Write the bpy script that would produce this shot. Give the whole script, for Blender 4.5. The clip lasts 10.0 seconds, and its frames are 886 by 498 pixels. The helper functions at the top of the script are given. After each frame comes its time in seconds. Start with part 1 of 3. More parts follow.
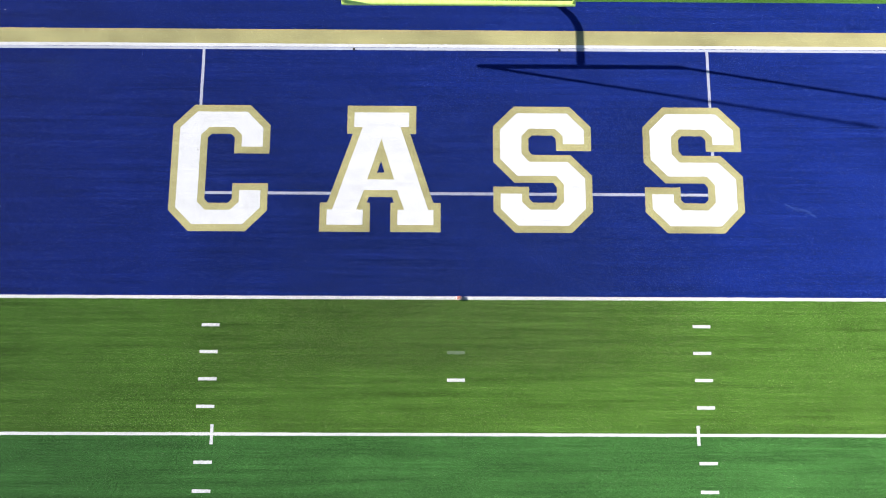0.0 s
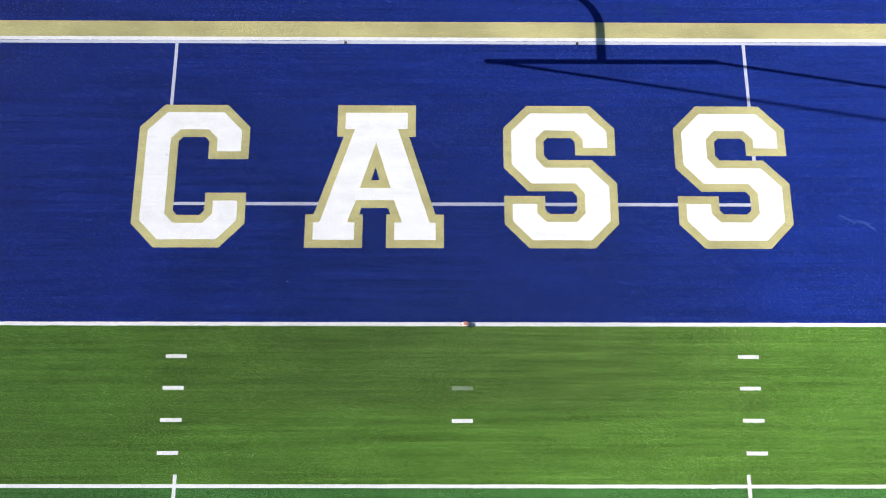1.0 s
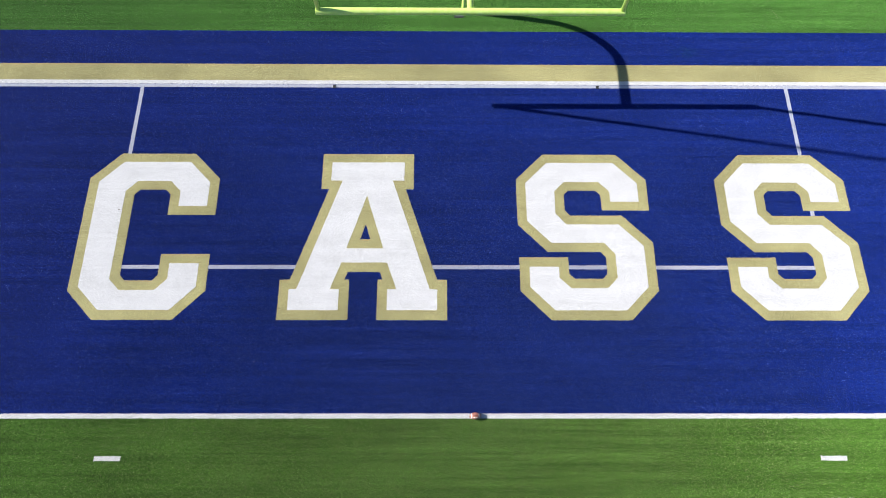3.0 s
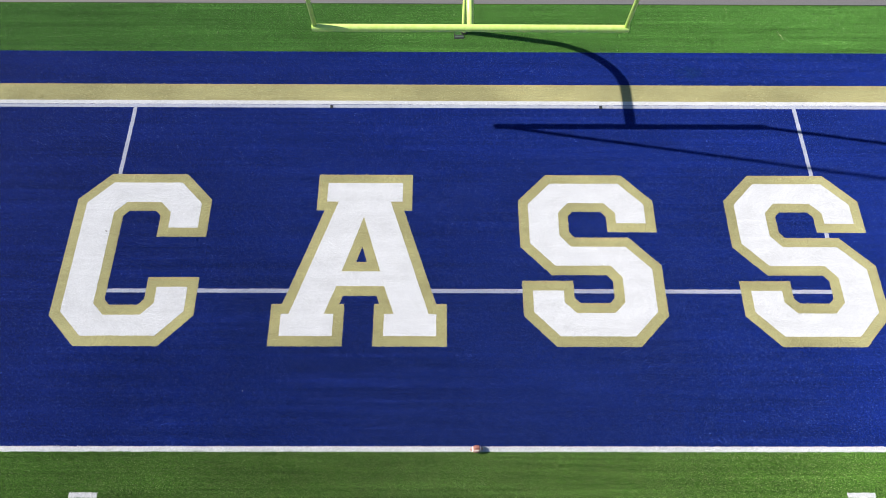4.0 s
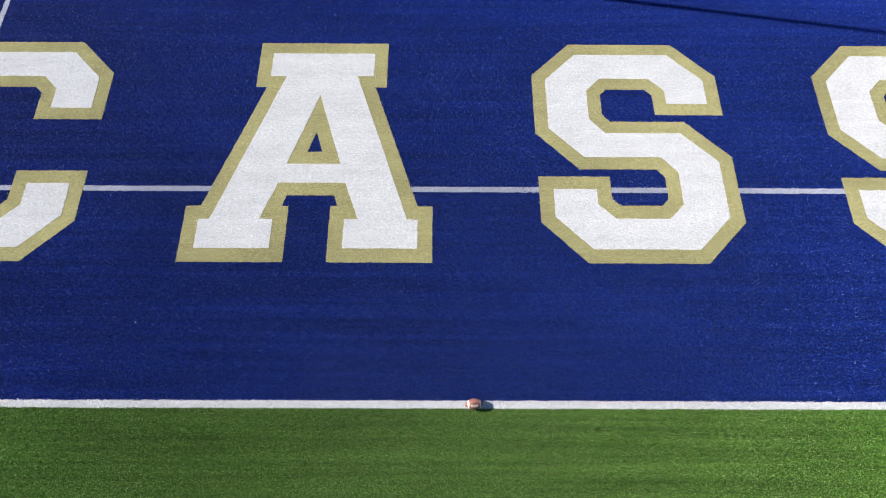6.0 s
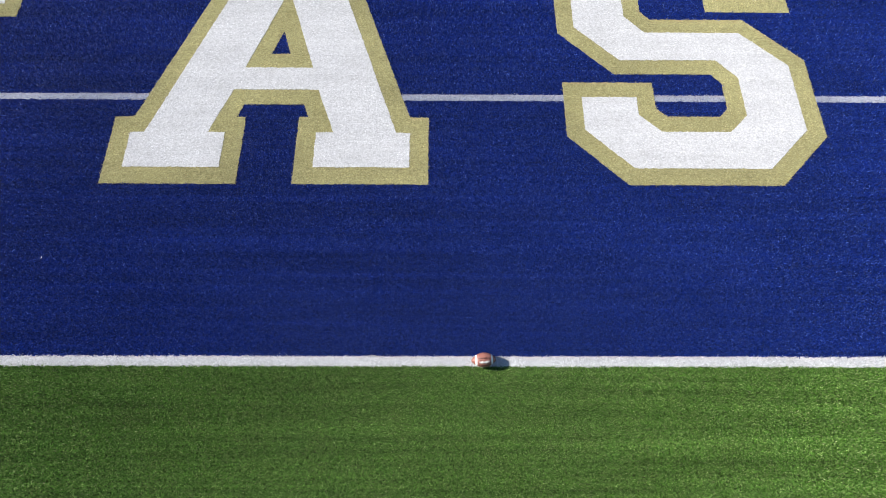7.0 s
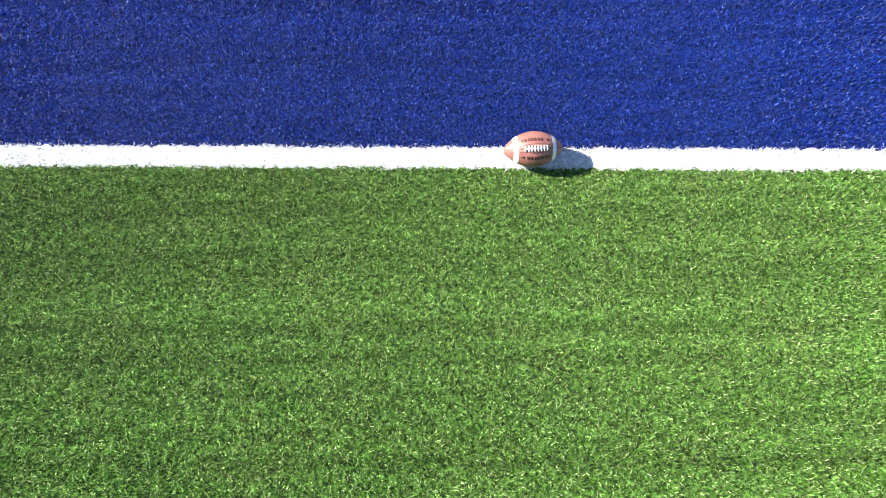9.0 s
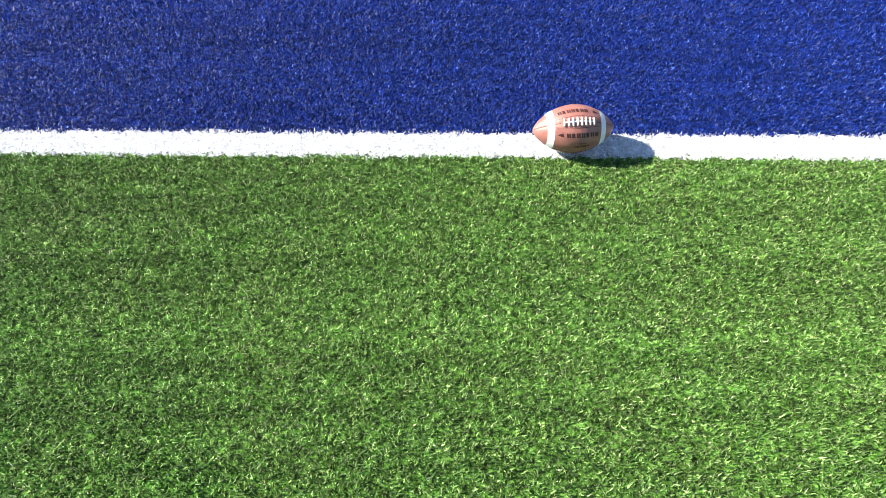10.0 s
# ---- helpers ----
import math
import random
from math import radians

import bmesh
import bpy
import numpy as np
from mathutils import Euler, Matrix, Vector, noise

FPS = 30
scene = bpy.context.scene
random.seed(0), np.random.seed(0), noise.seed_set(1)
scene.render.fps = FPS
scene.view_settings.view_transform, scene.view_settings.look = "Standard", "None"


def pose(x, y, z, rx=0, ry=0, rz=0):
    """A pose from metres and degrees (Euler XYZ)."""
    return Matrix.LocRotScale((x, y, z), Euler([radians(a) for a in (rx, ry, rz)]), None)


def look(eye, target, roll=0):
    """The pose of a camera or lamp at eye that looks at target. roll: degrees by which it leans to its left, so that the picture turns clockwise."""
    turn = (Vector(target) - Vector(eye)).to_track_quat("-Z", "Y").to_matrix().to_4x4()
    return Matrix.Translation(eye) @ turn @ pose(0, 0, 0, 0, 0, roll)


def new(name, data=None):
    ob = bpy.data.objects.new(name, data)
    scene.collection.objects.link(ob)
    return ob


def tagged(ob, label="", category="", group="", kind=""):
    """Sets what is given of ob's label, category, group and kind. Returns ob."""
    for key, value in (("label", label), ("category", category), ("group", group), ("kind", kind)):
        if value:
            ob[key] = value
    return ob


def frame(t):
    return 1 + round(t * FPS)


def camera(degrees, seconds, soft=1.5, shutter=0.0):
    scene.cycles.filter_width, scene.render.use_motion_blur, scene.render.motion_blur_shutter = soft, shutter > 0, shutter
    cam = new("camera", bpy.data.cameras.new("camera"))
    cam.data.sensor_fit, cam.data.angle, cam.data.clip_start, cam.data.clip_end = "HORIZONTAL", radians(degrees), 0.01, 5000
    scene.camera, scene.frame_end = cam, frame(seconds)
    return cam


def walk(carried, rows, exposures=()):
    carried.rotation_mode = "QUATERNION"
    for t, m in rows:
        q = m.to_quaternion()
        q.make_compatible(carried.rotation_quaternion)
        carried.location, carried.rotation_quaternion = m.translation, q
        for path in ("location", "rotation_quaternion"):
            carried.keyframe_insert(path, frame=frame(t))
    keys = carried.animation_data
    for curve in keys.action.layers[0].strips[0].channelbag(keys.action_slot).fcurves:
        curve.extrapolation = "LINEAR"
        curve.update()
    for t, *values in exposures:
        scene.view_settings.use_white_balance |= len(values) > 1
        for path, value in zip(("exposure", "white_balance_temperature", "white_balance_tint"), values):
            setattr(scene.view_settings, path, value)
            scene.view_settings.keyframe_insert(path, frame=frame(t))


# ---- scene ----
cam = camera(74.0, 10.0, soft=0.75)
PATH = [
    (0, (-0.547, -1.017, 20.278), (-0.537, -0.751, 18.296), 2.4),
    (0.5, (-0.593, -0.912, 18.739), (-0.583, -0.614, 16.761), 2.2),
    (1, (-0.631, -0.915, 17.538), (-0.623, -0.558, 15.57), 1.4),
    (1.5, (-0.642, -0.805, 16.162), (-0.633, -0.385, 14.206), 1.5),
    (2, (-0.7, -0.692, 15.21), (-0.686, -0.207, 13.269), 1.7),
    (2.5, (-0.742, -0.684, 14.808), (-0.729, -0.127, 12.887), 1.3),
    (3, (-0.735, -0.696, 14.402), (-0.722, -0.057, 12.507), 1.2),
    (3.2, (-0.739, -0.698, 14.21), (-0.726, -0.02, 12.328), 1.1),
    (4.3, (-0.674, -0.760, 13.270), (-0.666, 0.000, 11.419), 0.7),
    (4.5, (-0.668, -0.86, 12.779), (-0.657, -0.089, 10.933), 0.9),
    (5, (-0.582, -0.966, 11.576), (-0.571, -0.201, 9.729), 0.8),
    (5.5, (-0.464, -1.114, 10.346), (-0.455, -0.348, 8.499), 0.8),
    (6.8, (-0.361, -1.426, 7.104), (-0.354, -0.64, 5.265), 0.7),
    (7, (-0.381, -1.465, 6.643), (-0.37, -0.675, 4.806), 0.9),
    (7.5, (-0.408, -1.452, 5.61), (-0.393, -0.666, 3.771), 1.2),
    (8, (-0.374, -1.407, 4.513), (-0.357, -0.639, 2.667), 1.4),
    (8.4, (-0.378, -1.43, 3.671), (-0.356, -0.657, 1.827), 1.6),
    (8.5, (-0.378, -1.427, 3.479), (-0.353, -0.662, 1.631), 1.9),
    (8.9, (-0.355, -1.475, 2.611), (-0.323, -0.712, 0.762), 2.4),
    (9, (-0.346, -1.475, 2.437), (-0.314, -0.713, 0.588), 2.4),
    (9.5, (-0.318, -1.474, 1.925), (-0.29, -0.708, 0.078), 2.1),
    (9.6, (-0.325, -1.476, 1.850), (-0.295, -0.694, 0.009), 2.2),
    (9.8, (-0.353, -1.488, 1.690), (-0.314, -0.579, -0.091), 2.2),
    (9.9, (-0.36, -1.493, 1.6), (-0.319, -0.47, -0.119), 2.2),
    (10, (-0.352, -1.495, 1.502), (-0.329, -0.351, -0.138), 1.2),
]
EXPOSURES = [(0.0, 1.05), (2.5, 0.90), (4.5, 0.77), (7.0, 0.71), (7.5, 0.98), (8.0, 1.24), (8.5, 1.55), (9.0, 1.69), (10.0, 1.66)]
walk(cam, [(t, look(eye, target, roll)) for t, eye, target, roll in PATH], EXPOSURES)

# ---- world, sun, exposure ----
SUN_WAY = Vector((1.532, -0.240, -1.0))            # the way the sunlight travels
world = bpy.data.worlds.new("sky")
scene.world = world
world.use_nodes = True
wn = world.node_tree
sky = wn.nodes.new("ShaderNodeTexSky")
sky.sky_type = "NISHITA"
sky.sun_disc = False
sky.ozone_density, sky.dust_density = 4.0, 0.4
sky.sun_elevation = radians(32.8)
sky.sun_rotation = math.atan2(-SUN_WAY.x, -SUN_WAY.y)
wn.links.new(sky.outputs[0], wn.nodes["Background"].inputs["Color"])
wn.nodes["Background"].inputs["Strength"].default_value = 0.058
sun_data = bpy.data.lights.new("sun", "SUN")
sun_data.energy, sun_data.angle, sun_data.color = 5.0, radians(0.53), (1.0, 0.955, 0.89)
sun = new("sun", sun_data)
sun.matrix_world = look((-60, 10, 40), Vector((-60, 10, 40)) + SUN_WAY)


# ---- materials ----
class Nodes:
    """A node material in the making."""

    def __init__(self, name):
        self.mat = bpy.data.materials.new(name)
        self.mat.use_nodes = True
        self.tree = self.mat.node_tree
        self.bsdf = self.tree.nodes["Principled BSDF"]

    def node(self, kind, links=None, **settings):
        n = self.tree.nodes.new(kind)
        for key, value in settings.items():
            if key in n.inputs:
                n.inputs[key].default_value = value
        for key, value in (links or {}).items():
            self.tree.links.new(value, n.inputs[key])
        return n

    def math(self, how, a, b, c=None):
        n = self.tree.nodes.new("ShaderNodeMath")
        n.operation = how
        for i, v in enumerate((a, b, c)):
            if v is None:
                continue
            if isinstance(v, (int, float)):
                n.inputs[i].default_value = v
            else:
                self.tree.links.new(v, n.inputs[i])
        return n.outputs[0]

    def place(self, sx=1.0, sy=1.0, sz=1.0):
        """World position, stretched."""
        geo = self.tree.nodes.new("ShaderNodeNewGeometry")
        m = self.tree.nodes.new("ShaderNodeVectorMath")
        m.operation = "MULTIPLY"
        m.inputs[1].default_value = (sx, sy, sz)
        self.tree.links.new(geo.outputs["Position"], m.inputs[0])
        return m.outputs[0]

    def noise(self, vec, scale, detail=3.0, rough=0.6):
        n = self.node("ShaderNodeTexNoise", {"Vector": vec}, Scale=scale, Detail=detail, Roughness=rough)
        return n.outputs["Fac"]

    def ramp(self, fac, lo, hi, a=0.3, b=0.7):
        n = self.node("ShaderNodeMapRange", {"Value": fac})
        for key, v in (("From Min", a), ("From Max", b), ("To Min", lo), ("To Max", hi)):
            n.inputs[key].default_value = v
        return n.outputs["Result"]

    def mix(self, fac, a, b, how="MIX"):
        n = self.tree.nodes.new("ShaderNodeMix")
        n.data_type, n.blend_type = "RGBA", how
        for i, v in ((0, fac), (6, a), (7, b)):
            if isinstance(v, (int, float)):
                n.inputs[i].default_value = v
            elif isinstance(v, tuple):
                n.inputs[i].default_value = (*v, 1)
            else:
                self.tree.links.new(v, n.inputs[i])
        return n.outputs[2]

    def scaled(self, colour, fac):
        n = self.tree.nodes.new("ShaderNodeVectorMath")
        n.operation = "SCALE"
        if isinstance(colour, tuple):
            n.inputs[0].default_value = colour
        else:
            self.tree.links.new(colour, n.inputs[0])
        self.tree.links.new(fac, n.inputs["Scale"])
        return n.outputs[0]

    def done(self, colour, rough=0.5, spec=0.5, metal=0.0, bump=None, depth=0.01, strength=1.0):
        b = self.bsdf
        if isinstance(colour, tuple):
            b.inputs["Base Color"].default_value = (*colour, 1)
        else:
            self.tree.links.new(colour, b.inputs["Base Color"])
        if isinstance(rough, (int, float)):
            b.inputs["Roughness"].default_value = rough
        else:
            self.tree.links.new(rough, b.inputs["Roughness"])
        b.inputs["Specular IOR Level"].default_value = spec
        b.inputs["Metallic"].default_value = metal
        if bump is not None:
            n = self.node("ShaderNodeBump", {"Height": bump}, Distance=depth, Strength=strength)
            self.tree.links.new(n.outputs[0], b.inputs["Normal"])
        return self.mat


def turf_streaks(k, streak, patch, clump):
    """Uneven pile: brushed rows along the goal line and broad worn patches, as one factor."""
    rows = k.noise(k.place(0.16, 4.5, 0), 1.0, 3.0, 0.55)
    fine = k.noise(k.place(0.22, 15.0, 0), 1.0, 1.5, 0.5)
    broad = k.noise(k.place(0.35, 0.6, 0), 1.0 if clump > 0.2 else 5.0, 4.0, 0.6)
    both = k.math("MULTIPLY", k.ramp(rows, 1 - streak, 1 + streak), k.ramp(fine, 1 - 0.7 * streak, 1 + 0.7 * streak))
    tuft = k.noise(k.place(1.0, 1.25, 0), 38.0, 3.0, 0.65)
    both = k.math("MULTIPLY", both, k.ramp(tuft, 1 - 1.2 * clump, 1 + 1.2 * clump))
    swath = k.noise(k.place(1.0, 1.4, 0), 15.0, 4.0, 0.7)
    both = k.math("MULTIPLY", both, k.ramp(swath, 1 - 0.68 * clump, 1 + 0.68 * clump))
    return k.math("MULTIPLY", both, k.ramp(broad, 1 - patch, 1 + patch))


def fibre_material(name, dark, light, streak=0.16, patch=0.10, clump=0.3, rough=0.55, spec=0.12, through_light=0.14, dry=None, fleck_share=0.0, thatch=None):
    """Single turf fibres, each with a shade of its own."""
    k = Nodes(name)
    rnd = k.tree.nodes.new("ShaderNodeNewGeometry").outputs["Random Per Island"]
    c = k.mix(k.math("POWER", rnd, 1.6), dark, light)
    if thatch:  # some fibres, more of them in worn patches, have faded towards straw
        other = k.math("FRACT", k.math("MULTIPLY", rnd, 23.17), 0.0)
        worn = k.noise(k.place(1.0, 1.3, 0), 3.1, 4.0, 0.65)
        c = k.mix(k.math("MULTIPLY", other, k.ramp(worn, 0.0, 0.6, 0.36, 0.70)), c, k.scaled(thatch, k.ramp(rnd, 0.35, 1.3, 0.0, 1.0)))
    # a few fibres take the odd tone; on blue and green it paints glints
    if dry:
        odd = k.math("FRACT", k.math("MULTIPLY", rnd, 57.31), 0.0)
        c = k.mix(k.math("LESS_THAN", odd, fleck_share), c, dry)
    bundle = k.noise(k.place(1.0, 1.0, 0.6), 82.0, 2.0, 0.6)
    c = k.scaled(c, k.ramp(bundle, 1 - 2.1 * clump, 1 + 2.1 * clump, 0.28, 0.72))
    c = k.scaled(c, turf_streaks(k, streak, patch, clump))
    mat = k.done(c, rough, spec)
    k.bsdf.inputs["Specular Tint"].default_value = (0.88, 0.94, 1.0, 1)
    trans = k.tree.nodes.new("ShaderNodeBsdfTranslucent")
    k.tree.links.new(c, trans.inputs["Color"])
    m = k.tree.nodes.new("ShaderNodeMixShader")
    m.inputs[0].default_value = through_light
    k.tree.links.new(k.bsdf.outputs[0], m.inputs[1])
    k.tree.links.new(trans.outputs[0], m.inputs[2])
    k.tree.links.new(m.outputs[0], k.tree.nodes["Material Output"].inputs["Surface"])
    return mat


def backing_material(name, mean, infill_shade, streak=0.16, patch=0.10, clump=0.3, velvet=0.6, contrast=1.0, glint=None):
    """The matted pile, with infill and shade in the gaps between its tufts painted as a darker tone."""
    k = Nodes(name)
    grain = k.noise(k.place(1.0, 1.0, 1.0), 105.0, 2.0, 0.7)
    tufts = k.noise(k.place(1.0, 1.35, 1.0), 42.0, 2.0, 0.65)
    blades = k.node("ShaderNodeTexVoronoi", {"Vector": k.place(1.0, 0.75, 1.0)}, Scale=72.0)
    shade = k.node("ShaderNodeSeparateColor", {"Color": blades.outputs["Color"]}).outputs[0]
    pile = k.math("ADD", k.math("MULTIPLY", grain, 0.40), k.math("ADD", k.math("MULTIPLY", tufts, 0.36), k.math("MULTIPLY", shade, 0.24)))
    c = k.mix(k.ramp(pile, 0.0, 1.0, 0.50 - 0.17 / contrast, 0.50 + 0.17 / contrast), infill_shade, tuple((1.0 + 0.55 * min(contrast, 1.0)) * v for v in mean))
    # scattered pale cells, sun glints on the pile put into the colour
    if glint:
        pick = k.node("ShaderNodeSeparateColor", {"Color": k.node("ShaderNodeTexVoronoi", {"Vector": k.place(1.0, 1.0, 1.0)}, Scale=64.0).outputs["Color"]}).outputs[1]
        c = k.mix(k.math("MULTIPLY", k.math("GREATER_THAN", pick, 0.94), k.ramp(tufts, 0.0, 0.8, 0.40, 0.62)), c, glint)
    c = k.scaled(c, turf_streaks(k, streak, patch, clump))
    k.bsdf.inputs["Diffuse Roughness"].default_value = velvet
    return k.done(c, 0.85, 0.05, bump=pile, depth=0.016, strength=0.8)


KINDS = {  # the darkest and the lightest fibres
    "green": ((0.032, 0.102, 0.009), (0.285, 0.435, 0.140)),
    "deep": ((0.014, 0.070, 0.010), (0.18, 0.37, 0.125)),
    "back": ((0.026, 0.090, 0.010), (0.22, 0.40, 0.13)),
    "blue": ((0.003, 0.013, 0.110), (0.0155, 0.060, 0.36)),
    "gold": ((0.31, 0.285, 0.125), (0.66, 0.625, 0.365)),
    "white": ((0.74, 0.74, 0.76), (0.90, 0.90, 0.91)),
    "pale": ((0.36, 0.38, 0.46), (0.62, 0.64, 0.71)),
    "worn": ((0.15, 0.23, 0.12), (0.42, 0.49, 0.40)),
}
ODD = {  # single fibres that stand out, pale blue and green ones as painted glints, and their share
    "green": ((0.42, 0.47, 0.25), 0.028), "deep": ((0.30, 0.40, 0.22), 0.02), "back": ((0.34, 0.42, 0.22), 0.02), "blue": ((0.11, 0.195, 0.58), 0.06),
    "gold": ((0.44, 0.35, 0.15), 0.12), "white": ((0.34, 0.37, 0.36), 0.06), "pale": ((0.10, 0.14, 0.40), 0.15), "worn": ((0.06, 0.17, 0.03), 0.35)}
THATCH = {"green": (0.235, 0.25, 0.10), "deep": (0.13, 0.22, 0.10), "back": (0.18, 0.25, 0.09)}
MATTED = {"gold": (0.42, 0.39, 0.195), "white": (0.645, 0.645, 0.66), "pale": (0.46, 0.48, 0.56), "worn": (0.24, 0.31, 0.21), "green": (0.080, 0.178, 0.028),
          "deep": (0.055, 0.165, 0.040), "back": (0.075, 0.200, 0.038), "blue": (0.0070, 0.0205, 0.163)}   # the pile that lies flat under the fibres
PAINTED = ("white", "pale", "gold", "worn")
FIBRE, BACKING = {}, {}
for kind_name, (dk, lt) in KINDS.items():
    faint = kind_name in PAINTED
    rows_by, patch_by, clump_by = (0.03, 0.2 if kind_name == "gold" else 0.06, 0.26 if kind_name == "gold" else 0.16) if faint else (0.165 if kind_name == "blue" else 0.19, 0.12, 0.32 if kind_name == "blue" else 0.42)
    FIBRE[kind_name] = fibre_material("turf_fibre_" + kind_name, dk, lt, rows_by, patch_by, clump_by, rough=0.48, spec=0.36 if kind_name == "blue" else 0.16,
                                      through_light=0.45 if faint else 0.40, dry=ODD[kind_name][0], fleck_share=ODD[kind_name][1], thatch=THATCH.get(kind_name))
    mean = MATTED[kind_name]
    # gap tone is a darkened pile colour, painting shade along with the infill
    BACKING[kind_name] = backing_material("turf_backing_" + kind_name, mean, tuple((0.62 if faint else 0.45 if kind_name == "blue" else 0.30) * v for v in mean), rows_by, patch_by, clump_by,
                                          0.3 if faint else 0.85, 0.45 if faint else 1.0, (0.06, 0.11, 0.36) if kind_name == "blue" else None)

k = Nodes("optic_yellow_paint")
wear = k.noise(k.place(1, 1, 1), 9.0, 4.0, 0.6)
YELLOW = k.done(k.mix(k.ramp(wear, 0.0, 1.0), (0.58, 0.80, 0.17), (0.68, 0.88, 0.25)), k.ramp(wear, 0.28, 0.42), 0.5)
k = Nodes("dark_steel")
STEEL = k.done(k.mix(k.noise(k.place(1, 1, 1), 40.0), (0.02, 0.022, 0.024), (0.06, 0.06, 0.06)), 0.6, 0.4, 0.4)
k = Nodes("grey_asphalt")
ASPHALT = k.done(k.mix(k.noise(k.place(1, 1, 1), 60.0, 5.0, 0.7), (0.09, 0.09, 0.09), (0.22, 0.21, 0.21)), 0.85, 0.3,
                 bump=k.noise(k.place(1, 1, 1), 90.0), depth=0.004)
k = Nodes("rough_grass")
LAWN = k.done(k.mix(k.noise(k.place(1, 1, 1), 3.0, 6.0, 0.7), (0.03, 0.07, 0.015), (0.08, 0.15, 0.03)), 0.9, 0.1,
              bump=k.noise(k.place(1, 1, 1), 30.0), depth=0.02)
k = Nodes("ribbon_cloth")
RIBBON = k.done((0.75, 0.12, 0.04), 0.7, 0.3)
k = Nodes("straw")
STRAW = k.done(k.mix(k.noise(k.place(1, 1, 1), 200.0), (0.36, 0.42, 0.20), (0.55, 0.60, 0.34)), 0.7, 0.3)


# ---- mesh helpers ----
def obj(name, bm, material, parent=None, smooth=False):
    me = bpy.data.meshes.new(name)
    bmesh.ops.recalc_face_normals(bm, faces=bm.faces)
    bm.to_mesh(me)
    bm.free()
    for p in me.polygons:
        p.use_smooth = smooth
    me.materials.append(material)
    ob = new(name, me)
    ob.parent = parent
    return ob


def part(name, bm, material, parent, label="", smooth=False):
    ob = obj(name, bm, material, parent, smooth)
    return tagged(ob, label) if label else ob


def thing(name, label, category, group="", at=(0, 0, 0)):
    ob = new(name)
    ob.empty_display_size = 0.1
    ob.location = at
    return tagged(ob, label, category, group)


def slab(x0, x1, y0, y1, z0, z1):
    bm = bmesh.new()
    bmesh.ops.create_cube(bm, size=1)
    for v in bm.verts:
        v.co = ((x0 + x1) / 2 + v.co.x * (x1 - x0), (y0 + y1) / 2 + v.co.y * (y1 - y0), (z0 + z1) / 2 + v.co.z * (z1 - z0))
    return bm


def plate(outline, z0, z1, hole=None):
    """A flat inlay with the given outline, from z0 up to z1."""
    from mathutils.geometry import tessellate_polygon
    loops = [[Vector((x, y, 0)) for x, y in outline]] + ([[Vector((x, y, 0)) for x, y in hole]] if hole else [])
    flat = [p for loop in loops for p in loop]
    bm = bmesh.new()
    top = [bm.verts.new((p.x, p.y, z1)) for p in flat]
    low = [bm.verts.new((p.x, p.y, z0)) for p in flat]
    for a, b, c in tessellate_polygon(loops):
        bm.faces.new((top[a], top[b], top[c]))
    start = 0
    for loop in loops:
        n = len(loop)
        for i in range(n):
            a, b = start + i, start + (i + 1) % n
            bm.faces.new((top[a], top[b], low[b], low[a]))
        start += n
    return bm


def ragged(poly, step=0.025, amount=0.0042):
    """The outline cut into short pieces, with the uneven edge of cut and brushed turf."""
    out, n = [], len(poly)
    for i in range(n):
        a, b = Vector(poly[i]), Vector(poly[(i + 1) % n])
        count = max(1, int((b - a).length / step))
        side = Vector((b.y - a.y, a.x - b.x)).normalized()
        for j in range(count):
            p = a.lerp(b, j / count)
            slow = noise.noise(Vector((p.x * 9, p.y * 9, 0.3))) * 1.2 + noise.noise(Vector((p.x * 1.3, p.y * 1.3, 5.0)))
            out.append(tuple(p + side * amount * (slow + random.uniform(-1, 1)) * (1 if j else 0)))
    return out


def strip(x0, x1, y0, y1, z0, z1, reach=19.0, step=0.02, amount=0.006):
    """A flat line, long one way, with the uneven edges of cut pile."""
    x0, x1 = max(x0, -reach), min(x1, reach)
    upright = y1 - y0 > x1 - x0
    a0, a1, b0, b1 = (y0, y1, x0, x1) if upright else (x0, x1, y0, y1)
    count = max(4, int((a1 - a0) / step))
    bm = bmesh.new()
    rows = []
    for i in range(count + 1):
        a = a0 + (a1 - a0) * i / count
        low = b0 + amount * (random.uniform(-1, 1) + noise.noise(Vector((a * 14, b0 * 3, 0.7))) + 0.5 * noise.noise(Vector((a * 2.1, b0 * 3, 3.1))))
        high = b1 + amount * (random.uniform(-1, 1) + noise.noise(Vector((a * 14, b1 * 3, 5.7))) + 0.5 * noise.noise(Vector((a * 2.1, b1 * 3, 8.1))))
        corners = ((low, z0), (low, z1), (high, z1), (high, z0))
        rows.append([bm.verts.new((b, a, z) if upright else (a, b, z)) for b, z in corners])
    for r, q in zip(rows, rows[1:]):
        for j in range(3):
            bm.faces.new((r[j], r[j + 1], q[j + 1], q[j]))
    for end in (rows[0], rows[-1]):
        bm.faces.new(end)
    return bm


